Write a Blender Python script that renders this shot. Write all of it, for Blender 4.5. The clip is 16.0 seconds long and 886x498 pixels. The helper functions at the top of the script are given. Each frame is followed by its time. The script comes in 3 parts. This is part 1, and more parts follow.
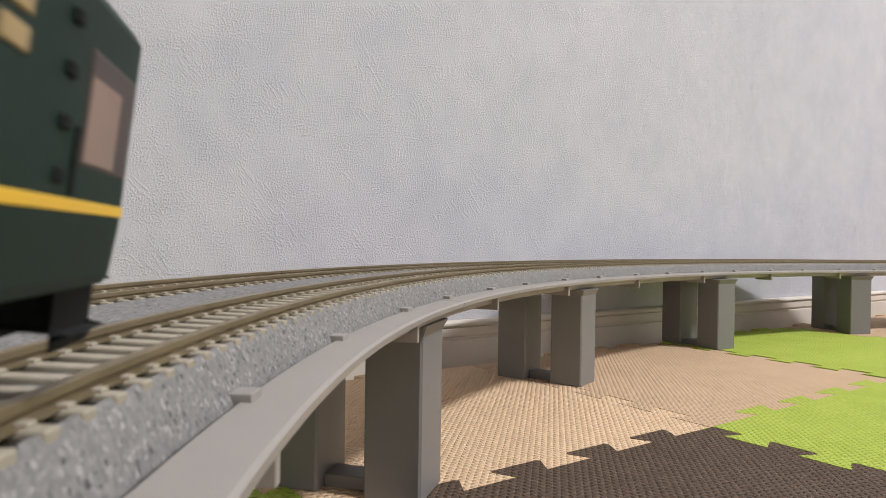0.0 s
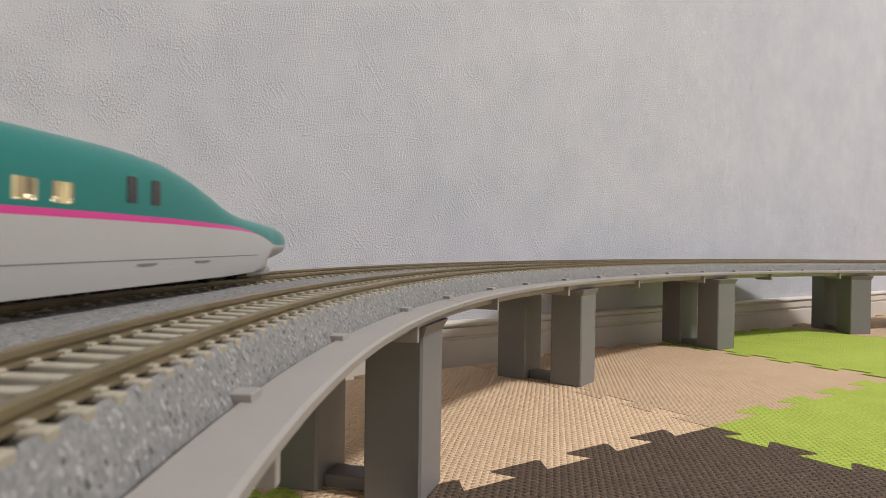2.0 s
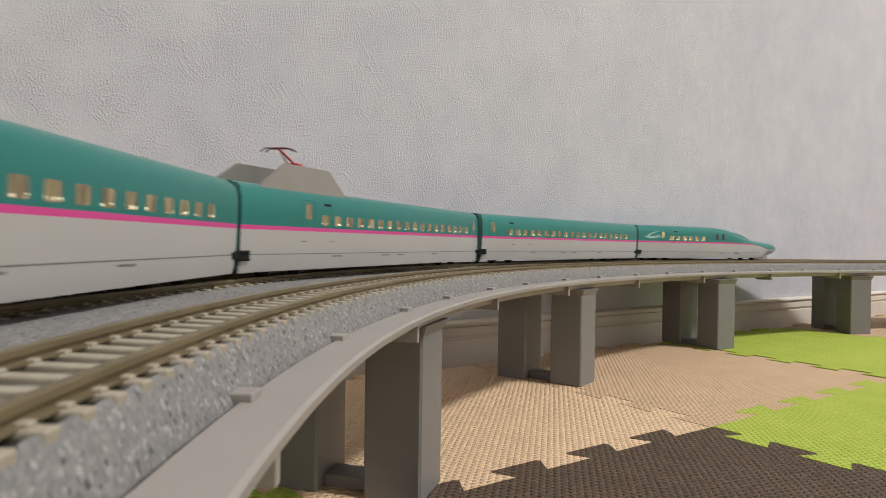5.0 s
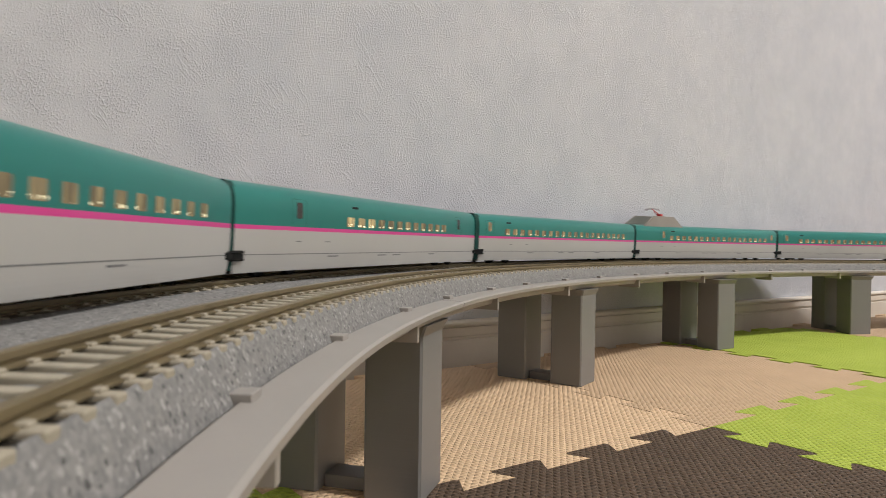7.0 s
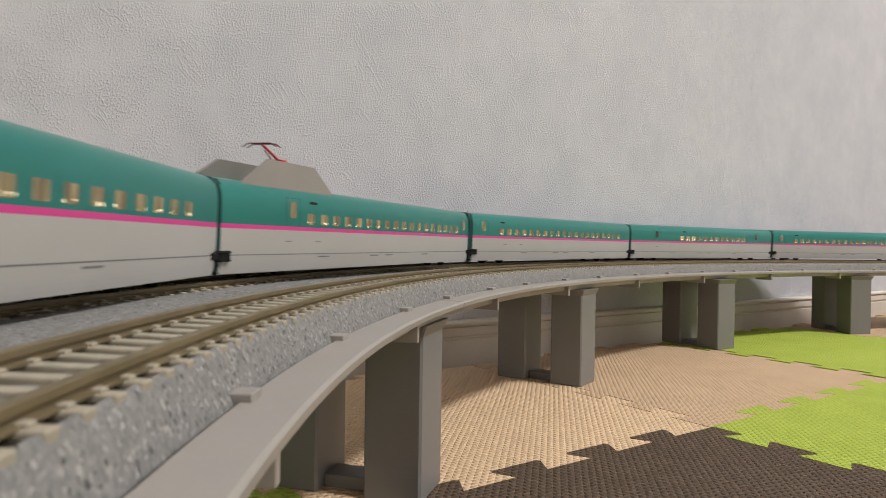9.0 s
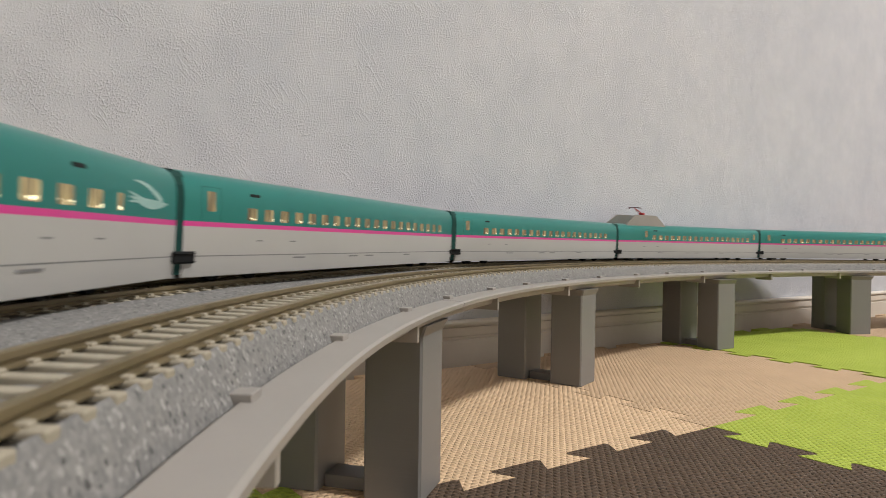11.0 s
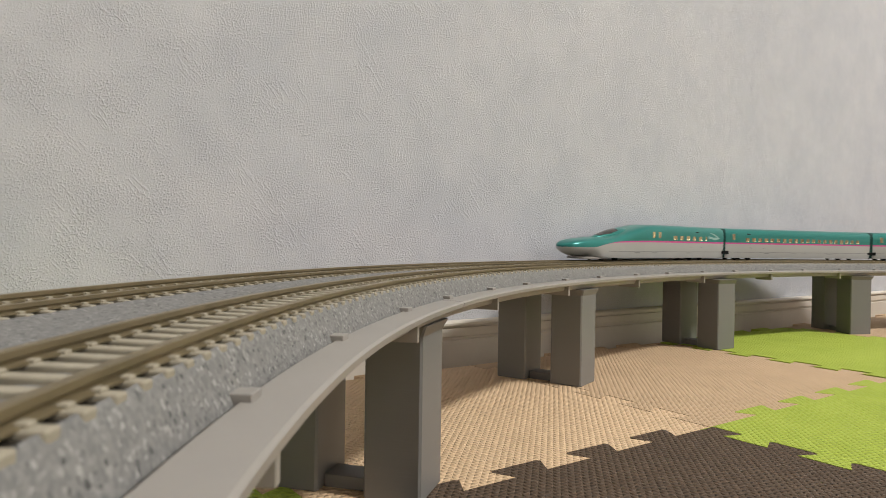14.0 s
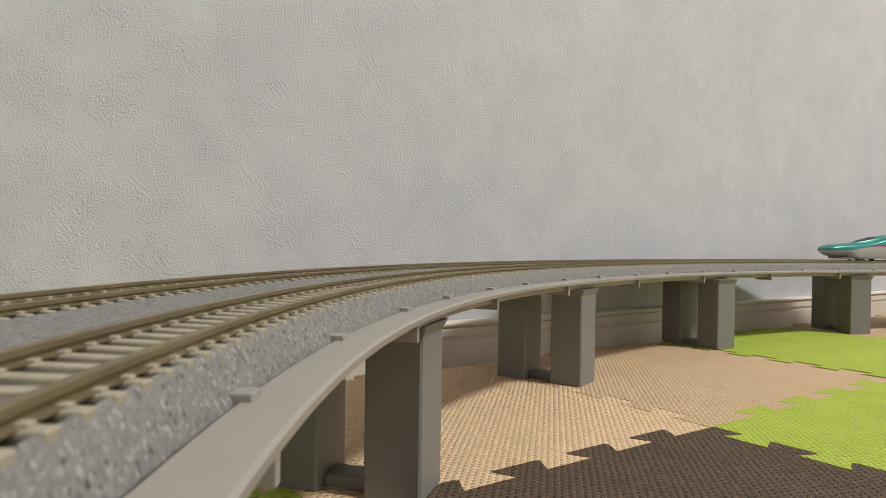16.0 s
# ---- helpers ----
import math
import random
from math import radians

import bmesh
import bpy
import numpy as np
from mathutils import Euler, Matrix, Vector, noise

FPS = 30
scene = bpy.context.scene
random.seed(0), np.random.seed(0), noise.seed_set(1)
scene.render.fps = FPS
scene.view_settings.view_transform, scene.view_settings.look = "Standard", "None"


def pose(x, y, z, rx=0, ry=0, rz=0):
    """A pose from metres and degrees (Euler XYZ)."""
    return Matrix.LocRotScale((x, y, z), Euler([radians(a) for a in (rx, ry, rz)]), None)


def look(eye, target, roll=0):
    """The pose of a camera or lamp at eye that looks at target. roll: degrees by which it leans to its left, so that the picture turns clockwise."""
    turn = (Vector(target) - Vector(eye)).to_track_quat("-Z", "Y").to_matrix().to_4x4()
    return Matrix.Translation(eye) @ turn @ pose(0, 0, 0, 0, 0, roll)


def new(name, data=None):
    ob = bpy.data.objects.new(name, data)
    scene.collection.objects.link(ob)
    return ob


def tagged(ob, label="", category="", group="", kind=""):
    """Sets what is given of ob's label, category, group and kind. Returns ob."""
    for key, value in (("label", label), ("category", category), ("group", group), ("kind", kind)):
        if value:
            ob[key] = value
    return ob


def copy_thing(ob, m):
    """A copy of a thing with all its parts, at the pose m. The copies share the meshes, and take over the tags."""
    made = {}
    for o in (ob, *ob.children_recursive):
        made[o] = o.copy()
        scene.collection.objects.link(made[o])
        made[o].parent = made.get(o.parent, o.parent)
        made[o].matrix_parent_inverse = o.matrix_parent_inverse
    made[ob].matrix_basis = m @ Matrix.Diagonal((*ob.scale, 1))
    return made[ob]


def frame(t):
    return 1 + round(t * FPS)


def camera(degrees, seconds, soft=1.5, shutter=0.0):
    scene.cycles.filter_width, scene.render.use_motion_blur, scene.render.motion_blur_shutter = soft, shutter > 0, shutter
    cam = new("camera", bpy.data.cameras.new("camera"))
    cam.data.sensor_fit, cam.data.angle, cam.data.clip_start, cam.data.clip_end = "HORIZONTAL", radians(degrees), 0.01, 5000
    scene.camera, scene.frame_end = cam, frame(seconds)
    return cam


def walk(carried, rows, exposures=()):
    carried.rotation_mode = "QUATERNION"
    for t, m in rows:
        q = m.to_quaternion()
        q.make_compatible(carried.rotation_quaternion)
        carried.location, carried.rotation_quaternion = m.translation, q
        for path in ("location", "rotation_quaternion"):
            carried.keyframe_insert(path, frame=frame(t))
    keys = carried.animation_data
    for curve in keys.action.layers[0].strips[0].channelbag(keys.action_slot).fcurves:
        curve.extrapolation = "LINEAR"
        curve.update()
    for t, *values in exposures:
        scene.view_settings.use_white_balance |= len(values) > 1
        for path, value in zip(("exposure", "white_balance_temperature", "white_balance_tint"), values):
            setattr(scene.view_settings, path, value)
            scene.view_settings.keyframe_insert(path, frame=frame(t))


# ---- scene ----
# ---- camera ----
# A phone lies on a 59 mm support beside the model railway; it stands still.
cam = camera(67.7, 16.0, soft=0.9, shutter=0.28)
CAM = pose(0, 0, 0.05893) @ pose(0, 0, 0, 90 - 0.496, 0, 0) @ pose(0, 0, 0, 0, 0, 0.854)
walk(cam, [(0, CAM), (16.0, CAM)], exposures=[(0.0, 0.20, 6250, 10), (1.0, 0.08, 6300, 10), (2.5, 0.02, 6400, 9), (7.0, 0.03, 6560, 8), (12.5, 0.03, 6580, 6.5), (16.0, 0.01, 6700, 3.5)])
cam.data.dof.use_dof = True
cam.data.dof.focus_distance = 0.30
cam.data.dof.aperture_fstop = 88

# ---- light ----
world = bpy.data.worlds.new("world")
scene.world = world
world.use_nodes = True
world.node_tree.nodes["Background"].inputs[0].default_value = (0.9, 0.93, 1.0, 1)
world.node_tree.nodes["Background"].inputs[1].default_value = 0.05
lamp_data = bpy.data.lights.new("ceiling_lamp_light", "AREA")
lamp_data.shape, lamp_data.size, lamp_data.energy = "DISK", 0.42, 68
lamp_data.color = (1.0, 0.968, 0.965)
lamp_light = new("ceiling_lamp_light", lamp_data)
lamp_light.matrix_world = look((1.50, -0.36, 2.27), (1.50, -0.36, 0))

# ---- helpers of this scene ----
M = 0.001


def part(name, bm, mat, parent=None, label="", smooth=False):
    me = bpy.data.meshes.new(name)
    bm.normal_update()
    bm.to_mesh(me)
    bm.free()
    me.materials.append(mat)
    if smooth:
        for p in me.polygons:
            p.use_smooth = True
    ob = new(name, me)
    if parent is not None:
        ob.parent = parent
    if label:
        tagged(ob, label)
    return ob


def shared(name, me, parent, m):
    ob = new(name, me)
    ob.parent = parent
    ob.matrix_basis = m
    return ob


def mesh_of(name, bm, mat, smooth=False):
    me = bpy.data.meshes.new(name)
    bm.normal_update()
    bm.to_mesh(me)
    bm.free()
    me.materials.append(mat)
    if smooth:
        for p in me.polygons:
            p.use_smooth = True
    return me


def box(bm, x0, x1, y0, y1, z0, z1, m=None, bevel=0.0):
    """A box in millimetres, with bevelled edges where asked."""
    r = bmesh.ops.create_cube(bm, size=1)
    vs = r["verts"]
    for v in vs:
        v.co = Vector(((x0 + x1) / 2 + v.co.x * (x1 - x0), (y0 + y1) / 2 + v.co.y * (y1 - y0), (z0 + z1) / 2 + v.co.z * (z1 - z0))) * M
    if m is not None:
        bmesh.ops.transform(bm, matrix=m, verts=vs)
    if bevel:
        es = list({e for v in vs for e in v.link_edges})
        bmesh.ops.bevel(bm, geom=es, offset=bevel * M, segments=2, affect="EDGES", profile=0.5)
    return bm


def grid_mesh(bm, rows, closed=False):
    """Quads over rows of points in metres."""
    vv = [[bm.verts.new(p) for p in row] for row in rows]
    for a, b in zip(vv, vv[1:]):
        n = len(a)
        for i in range(n if closed else n - 1):
            j = (i + 1) % n
            bm.faces.new((a[i], b[i], b[j], a[j]))
    return vv


# ---- the line of the railway ----
# Far track's centre by arc length in mm: straight, a 425 mm curve, a 573 mm curve, straight.
JX, JY, TH, R1, R2, SP = 9.38, 286.85, 0.98854, 425.1, 573.6, 33.28
S0, S3 = -430.0, 500.0
RAIL = 50.5
CANT = radians(2.0)


def line(s):
    """Plan x, y in mm and heading of the far track's centre."""
    e = min(max(s, S0), S3)
    r = R1 if e < 0 else R2
    h = TH - e / r
    x = JX + (math.sin(TH) - math.sin(h)) * r
    y = JY + (math.cos(h) - math.cos(TH)) * r
    return x + (s - e) * math.cos(h), y + (s - e) * math.sin(h), h


def at(s, o, z):
    """A point in metres at arc length s, o to the inside of the curve, z above the mats."""
    x, y, h = line(s)
    return Vector((x + math.sin(h) * o, y - math.cos(h) * o, z)) * M


def frame_at(s, o, z, bank=0.0):
    h = line(s)[2]
    p = at(s, o, z)
    return Matrix.Translation(p) @ Matrix.Rotation(h, 4, "Z") @ Matrix.Rotation(bank, 4, "X")


# ---- materials ----
def material(name, base, rough=0.6, metal=0.0):
    m = bpy.data.materials.new(name)
    m.use_nodes = True
    b = m.node_tree.nodes["Principled BSDF"]
    b.inputs["Base Color"].default_value = (*base, 1)
    b.inputs["Roughness"].default_value = rough
    b.inputs["Metallic"].default_value = metal
    return m


def nodes(m):
    return m.node_tree.nodes, m.node_tree.links, m.node_tree.nodes["Principled BSDF"]


def noise_node(m, scale, detail=4, rough=0.55, coord="Object", stretch=None):
    n, l, b = nodes(m)
    c = n.new("ShaderNodeTexCoord")
    t = n.new("ShaderNodeTexNoise")
    t.inputs["Scale"].default_value = scale
    t.inputs["Detail"].default_value = detail
    t.inputs["Roughness"].default_value = rough
    if stretch:
        mp = n.new("ShaderNodeMapping")
        mp.inputs["Scale"].default_value = stretch
        l.new(c.outputs[coord], mp.inputs["Vector"])
        l.new(mp.outputs[0], t.inputs["Vector"])
    else:
        l.new(c.outputs[coord], t.inputs["Vector"])
    return t


def ramp(m, fac, stops):
    n, l, b = nodes(m)
    r = n.new("ShaderNodeValToRGB")
    while len(r.color_ramp.elements) < len(stops):
        r.color_ramp.elements.new(0.5)
    for e, (p, c) in zip(r.color_ramp.elements, stops):
        e.position, e.color = p, (*c, 1)
    l.new(fac, r.inputs[0])
    return r


def bump(m, height, strength, distance):
    n, l, b = nodes(m)
    k = n.new("ShaderNodeBump")
    k.inputs["Strength"].default_value = strength
    k.inputs["Distance"].default_value = distance
    l.new(height, k.inputs["Height"])
    if b.inputs["Normal"].is_linked:
        l.new(b.inputs["Normal"].links[0].from_socket, k.inputs["Normal"])
    l.new(k.outputs[0], b.inputs["Normal"])
    return k


def mottled(name, a, c, scale, rough=0.6, bscale=0, bstrength=0.3, bdist=0.0003, metal=0.0, coord="Object", stretch=None):
    m = material(name, a, rough, metal)
    n, l, b = nodes(m)
    t = noise_node(m, scale, coord=coord, stretch=stretch)
    r = ramp(m, t.outputs["Fac"], [(0.3, a), (0.7, c)])
    l.new(r.outputs[0], b.inputs["Base Color"])
    if bscale:
        u = noise_node(m, bscale, coord=coord, stretch=stretch)
        bump(m, u.outputs["Fac"], bstrength, bdist)
    return m


def wallpaper_material():
    """Off-white plaster-look vinyl paper with short stroke marks and soft clouds."""
    m = material("wallpaper", (0.6, 0.6, 0.62), 0.7)
    n, l, b = nodes(m)
    big = noise_node(m, 30, 6, 0.65)
    r = ramp(m, big.outputs["Fac"], [(0.34, (0.512, 0.525, 0.575)), (0.66, (0.583, 0.588, 0.628))])
    l.new(r.outputs[0], b.inputs["Base Color"])
    where = noise_node(m, 75, 3, 0.6)
    mask = ramp(m, where.outputs["Fac"], [(0.38, (0.25, 0.25, 0.25)), (0.62, (1, 1, 1))])
    pebble = noise_node(m, 1150, 3, 0.5)
    peb = ramp(m, pebble.outputs["Fac"], [(0.47, (0, 0, 0)), (0.68, (1, 1, 1))])

    def times(p, q):
        k = n.new("ShaderNodeMath")
        k.operation = "MULTIPLY"
        l.new(p, k.inputs[0])
        l.new(q, k.inputs[1])
        return k.outputs[0]

    bump(m, times(mask.outputs[0], peb.outputs[0]), 0.66, 0.00042)
    grain = noise_node(m, 2600, 3)
    bump(m, grain.outputs["Fac"], 0.5, 0.00016)
    # slanting trowel strokes, present in patches only
    c = n.new("ShaderNodeTexCoord")
    mp = n.new("ShaderNodeMapping")
    mp.vector_type = "TEXTURE"
    mp.inputs["Rotation"].default_value = (0, radians(52), 0)
    mp.inputs["Scale"].default_value = (3.4, 1.0, 0.75)
    l.new(c.outputs["Object"], mp.inputs["Vector"])
    stroke = n.new("ShaderNodeTexNoise")
    stroke.inputs["Scale"].default_value = 520
    stroke.inputs["Detail"].default_value = 2
    stroke.inputs["Distortion"].default_value = 0.6
    l.new(mp.outputs[0], stroke.inputs["Vector"])
    area = noise_node(m, 42, 2)
    patch = ramp(m, area.outputs["Fac"], [(0.54, (0, 0, 0)), (0.64, (1, 1, 1))])
    edge = ramp(m, stroke.outputs["Fac"], [(0.54, (0, 0, 0)), (0.61, (1, 1, 1))])
    bump(m, times(patch.outputs[0], edge.outputs[0]), 0.55, 0.0004)
    return m


def foam_material(name, a, c, relief=0.52):
    """Foam with a woven relief of short raised bars, about 2 mm apart, on the diagonal."""
    m = material(name, a, 0.74)
    m.node_tree.nodes["Principled BSDF"].inputs["Specular IOR Level"].default_value = 0.3
    n, l, b = nodes(m)
    big = noise_node(m, 45, 4)
    fine = noise_node(m, 900, 3)
    r = ramp(m, big.outputs["Fac"], [(0.3, a), (0.7, c)])
    l.new(r.outputs[0], b.inputs["Base Color"])
    co = n.new("ShaderNodeTexCoord")
    sep = n.new("ShaderNodeSeparateXYZ")
    l.new(co.outputs["Object"], sep.inputs[0])

    def wave(sock, pitch, phase=None):
        k = n.new("ShaderNodeMath")
        k.operation = "MULTIPLY"
        k.inputs[1].default_value = 2 * math.pi / pitch
        l.new(sock, k.inputs[0])
        if phase is not None:
            ad = n.new("ShaderNodeMath")
            ad.operation = "ADD"
            l.new(k.outputs[0], ad.inputs[0])
            l.new(phase, ad.inputs[1])
            k = ad
        s = n.new("ShaderNodeMath")
        s.operation = "SINE"
        l.new(k.outputs[0], s.inputs[0])
        return s.outputs[0]

    def math2(op, p, q):
        k = n.new("ShaderNodeMath")
        k.operation = op
        for i, v in enumerate((p, q)):
            if isinstance(v, (int, float)):
                k.inputs[i].default_value = v
            else:
                l.new(v, k.inputs[i])
        return k.outputs[0]

    du = math2("MULTIPLY", math2("ADD", sep.outputs[0], sep.outputs[1]), 0.7071)
    dv = math2("MULTIPLY", math2("SUBTRACT", sep.outputs[0], sep.outputs[1]), 0.7071)
    wu = wave(dv, 0.0036)
    wv = wave(du, 0.0021, math2("MULTIPLY", wu, 1.3))
    h = math2("MULTIPLY", math2("POWER", math2("ABSOLUTE", wu, 0), 0.7), math2("ADD", math2("MULTIPLY", wv, 0.6), 0.6))
    bump(m, h, 1.0, relief * M)
    bump(m, fine.outputs["Fac"], 0.15, 0.0003)
    return m


def ballast_material():
    """Grey moulded gravel: light and dark grains."""
    m = material("ballast", (0.4, 0.4, 0.4), 0.85)
    n, l, b = nodes(m)
    co = n.new("ShaderNodeTexCoord")
    v = n.new("ShaderNodeTexVoronoi")
    v.inputs["Scale"].default_value = 2500
    l.new(co.outputs["Object"], v.inputs["Vector"])
    sep = n.new("ShaderNodeSeparateColor")
    l.new(v.outputs["Color"], sep.inputs[0])
    r = ramp(m, sep.outputs[0], [(0.0, (0.07, 0.07, 0.069)), (0.09, (0.165, 0.163, 0.16)), (0.5, (0.205, 0.201, 0.194)), (0.88, (0.23, 0.225, 0.215)), (1.0, (0.35, 0.342, 0.325))])
    l.new(r.outputs[0], b.inputs["Base Color"])
    bump(m, v.outputs["Distance"], -0.5, 0.0003)
    t = noise_node(m, 500, 3)
    bump(m, t.outputs["Fac"], 0.4, 0.0004)
    return m


def window_material(name="lit_window", strength=0.52):
    """A lit coach interior behind clear plastic: warm, with brighter lamps and darker seat backs."""
    m = material(name, (0.10, 0.08, 0.05), 0.15)
    n, l, b = nodes(m)
    # seat backs as upright bars, a bright shelf line, and small lamps near the sill
    bars = noise_node(m, 950, 2, 0.5, stretch=(1.0, 0.0, 0.12))
    r = ramp(m, bars.outputs["Fac"], [(0.36, (0.05, 0.037, 0.02)), (0.48, (0.17, 0.125, 0.06)), (0.62, (0.42, 0.31, 0.14)), (0.72, (0.70, 0.55, 0.28))])
    c = n.new("ShaderNodeTexCoord")
    sep = n.new("ShaderNodeSeparateXYZ")
    l.new(c.outputs["Object"], sep.inputs[0])

    def band(z, half):
        k = n.new("ShaderNodeMath")
        k.operation = "COMPARE"
        k.inputs[1].default_value = z * M
        k.inputs[2].default_value = half * M
        l.new(sep.outputs[2], k.inputs[0])
        return k.outputs[0]

    dots = noise_node(m, 1300, 1, 0.5, stretch=(1.0, 0.0, 1.0))
    spot = ramp(m, dots.outputs["Fac"], [(0.55, (0, 0, 0)), (0.62, (1, 1, 1))])
    k = n.new("ShaderNodeMath")
    k.operation = "MULTIPLY"
    l.new(band(13.35, 0.3), k.inputs[0])
    l.new(spot.outputs[0], k.inputs[1])
    mix = n.new("ShaderNodeMix")
    mix.data_type = "RGBA"
    l.new(k.outputs[0], mix.inputs["Factor"])
    l.new(r.outputs[0], mix.inputs["A"])
    mix.inputs["B"].default_value = (2.6, 2.3, 1.5, 1)
    l.new(mix.outputs["Result"], b.inputs["Emission Color"])
    b.inputs["Emission Strength"].default_value = strength
    return m


MAT = {
    "wall": wallpaper_material(),
    "base": mottled("baseboard_paint", (0.66, 0.60, 0.52), (0.72, 0.66, 0.58), 30, 0.45),
    "floor": mottled("floor_wood", (0.30, 0.20, 0.12), (0.38, 0.26, 0.16), 12, 0.5, stretch=(1, 8, 1)),
    "ceil": mottled("ceiling_paper", (0.76, 0.76, 0.75), (0.80, 0.80, 0.79), 20, 0.8),
    "beige": foam_material("beige_foam", (0.60, 0.425, 0.27), (0.66, 0.47, 0.30)),
    # same beige foam, brightened: the near mat's stronger light is in its colour
    "cream": foam_material("lit_beige_foam", (0.76, 0.545, 0.345), (0.82, 0.59, 0.375), 0.6),
    "green": foam_material("green_foam", (0.405, 0.505, 0.066), (0.46, 0.56, 0.084)),
    "brown": foam_material("brown_foam", (0.108, 0.072, 0.048), (0.132, 0.09, 0.06), 0.8),
    "deck": mottled("deck_plastic", (0.305, 0.284, 0.26), (0.335, 0.311, 0.284), 60, 0.42, 700, 0.08, 0.0002),
    "pier": mottled("printed_grey_plastic", (0.18, 0.176, 0.172), (0.20, 0.196, 0.19), 40, 0.42, 2600, 0.25, 0.0001, stretch=(0.02, 0.02, 1.0)),
    "ballast": ballast_material(),
    "rail": mottled("rail_brown", (0.17, 0.135, 0.075), (0.22, 0.175, 0.10), 150, 0.45, metal=0.35),
    # near-black brown: holds the shade of the gaps under the rails
    "bed": mottled("rail_bed_shade_brown", (0.022, 0.018, 0.013), (0.034, 0.028, 0.02), 300, 0.8),
    "sleeper": mottled("sleeper_concrete", (0.33, 0.295, 0.225), (0.39, 0.35, 0.27), 300, 0.7),
    "green_paint": mottled("metallic_green_paint", (0.020, 0.20, 0.178), (0.026, 0.224, 0.20), 30, 0.28, metal=0.3),
    "white_paint": mottled("white_paint", (0.40, 0.394, 0.376), (0.44, 0.434, 0.414), 25, 0.28),
    "pink_paint": mottled("pink_paint", (0.60, 0.045, 0.25), (0.63, 0.055, 0.27), 40, 0.3),
    "dark": mottled("dark_plastic", (0.010, 0.011, 0.011), (0.018, 0.019, 0.019), 200, 0.75),
    "gap": mottled("dark_green_rubber", (0.010, 0.05, 0.045), (0.014, 0.06, 0.05), 200, 0.5),
    "line": mottled("grey_groove", (0.16, 0.16, 0.16), (0.20, 0.20, 0.20), 200, 0.6),
    "window": window_material(),
    "bright_window": window_material("bright_lit_window", 1.0),
    "lamp_window": window_material("lamp_lit_window", 1.5),
    "glass": mottled("dark_tinted_glass", (0.03, 0.028, 0.027), (0.05, 0.045, 0.04), 80, 0.08),
    "hood": mottled("hood_grey_paint", (0.245, 0.225, 0.205), (0.275, 0.253, 0.232), 60, 0.5),
    "red": mottled("red_plastic", (0.50, 0.03, 0.04), (0.56, 0.05, 0.05), 200, 0.4),
    "maroon": mottled("dark_red_metal", (0.10, 0.012, 0.018), (0.13, 0.02, 0.025), 200, 0.5),
    "smoke": mottled("smoky_brown_pane", (0.060, 0.046, 0.041), (0.075, 0.057, 0.05), 150, 0.4),
    "olive": mottled("deep_green_paint", (0.008, 0.023, 0.016), (0.012, 0.029, 0.021), 60, 0.5),
    "yellow": mottled("yellow_paint", (0.78, 0.47, 0.02), (0.82, 0.52, 0.03), 80, 0.4),
    "blind": mottled("pale_pink_blind", (0.27, 0.19, 0.16), (0.31, 0.22, 0.185), 120, 0.6),
    "gold": mottled("gold_print", (0.36, 0.26, 0.12), (0.42, 0.31, 0.15), 300, 0.5),
    "mark": mottled("pale_print", (0.27, 0.45, 0.42), (0.34, 0.51, 0.48), 300, 0.4),
}
for key in ("dark", "bed", "gap", "olive", "smoke"):
    MAT[key].node_tree.nodes["Principled BSDF"].inputs["Specular IOR Level"].default_value = 0.15
lampmat = material("lamp_diffuser", (0.9, 0.88, 0.84), 0.4)
lampmat.node_tree.nodes["Principled BSDF"].inputs["Emission Color"].default_value = (1, 0.93, 0.84, 1)
lampmat.node_tree.nodes["Principled BSDF"].inputs["Emission Strength"].default_value = 2.0

# ---- the room ----
WANG = radians(35.5)
ROOM = Matrix.Rotation(WANG, 4, "Z")  # room axes: x along the wall, y towards it
FLOOR = -10.0


def room_box(name, x0, x1, y0, y1, z0, z1, mat, label, category):
    bm = bmesh.new()
    box(bm, x0, x1, y0, y1, z0, z1)
    ob = part(name, bm, mat)
    ob.matrix_basis = ROOM
    return tagged(ob, label, category, kind="structure")


XA, XB, YA, YB, ZC = -1900, 2700, -2600, 282.5, 2400
room_box("floor", XA, XB, YA, YB, FLOOR - 60, FLOOR, MAT["floor"], "brown wooden floor under the foam mats", "floor")
room_box("wall_back", XA, XB, YB, YB + 100, FLOOR, ZC, MAT["wall"], "off-white embossed plaster-look wallpaper on the wall behind the viaduct", "wall")
room_box("wall_front", XA, XB, YA - 100, YA, FLOOR, ZC, MAT["ceil"], "plain off-white wall across the room", "wall")
room_box("wall_side_a", XA - 100, XA, YA - 100, YB + 100, FLOOR, ZC, MAT["ceil"], "plain off-white side wall of the room", "wall")
room_box("wall_side_b", XB, XB + 100, YA - 100, YB + 100, FLOOR, ZC, MAT["ceil"], "plain off-white side wall of the room", "wall")
room_box("ceiling", XA, XB, YA, YB, ZC, ZC + 60, MAT["ceil"], "plain white papered ceiling", "ceiling")


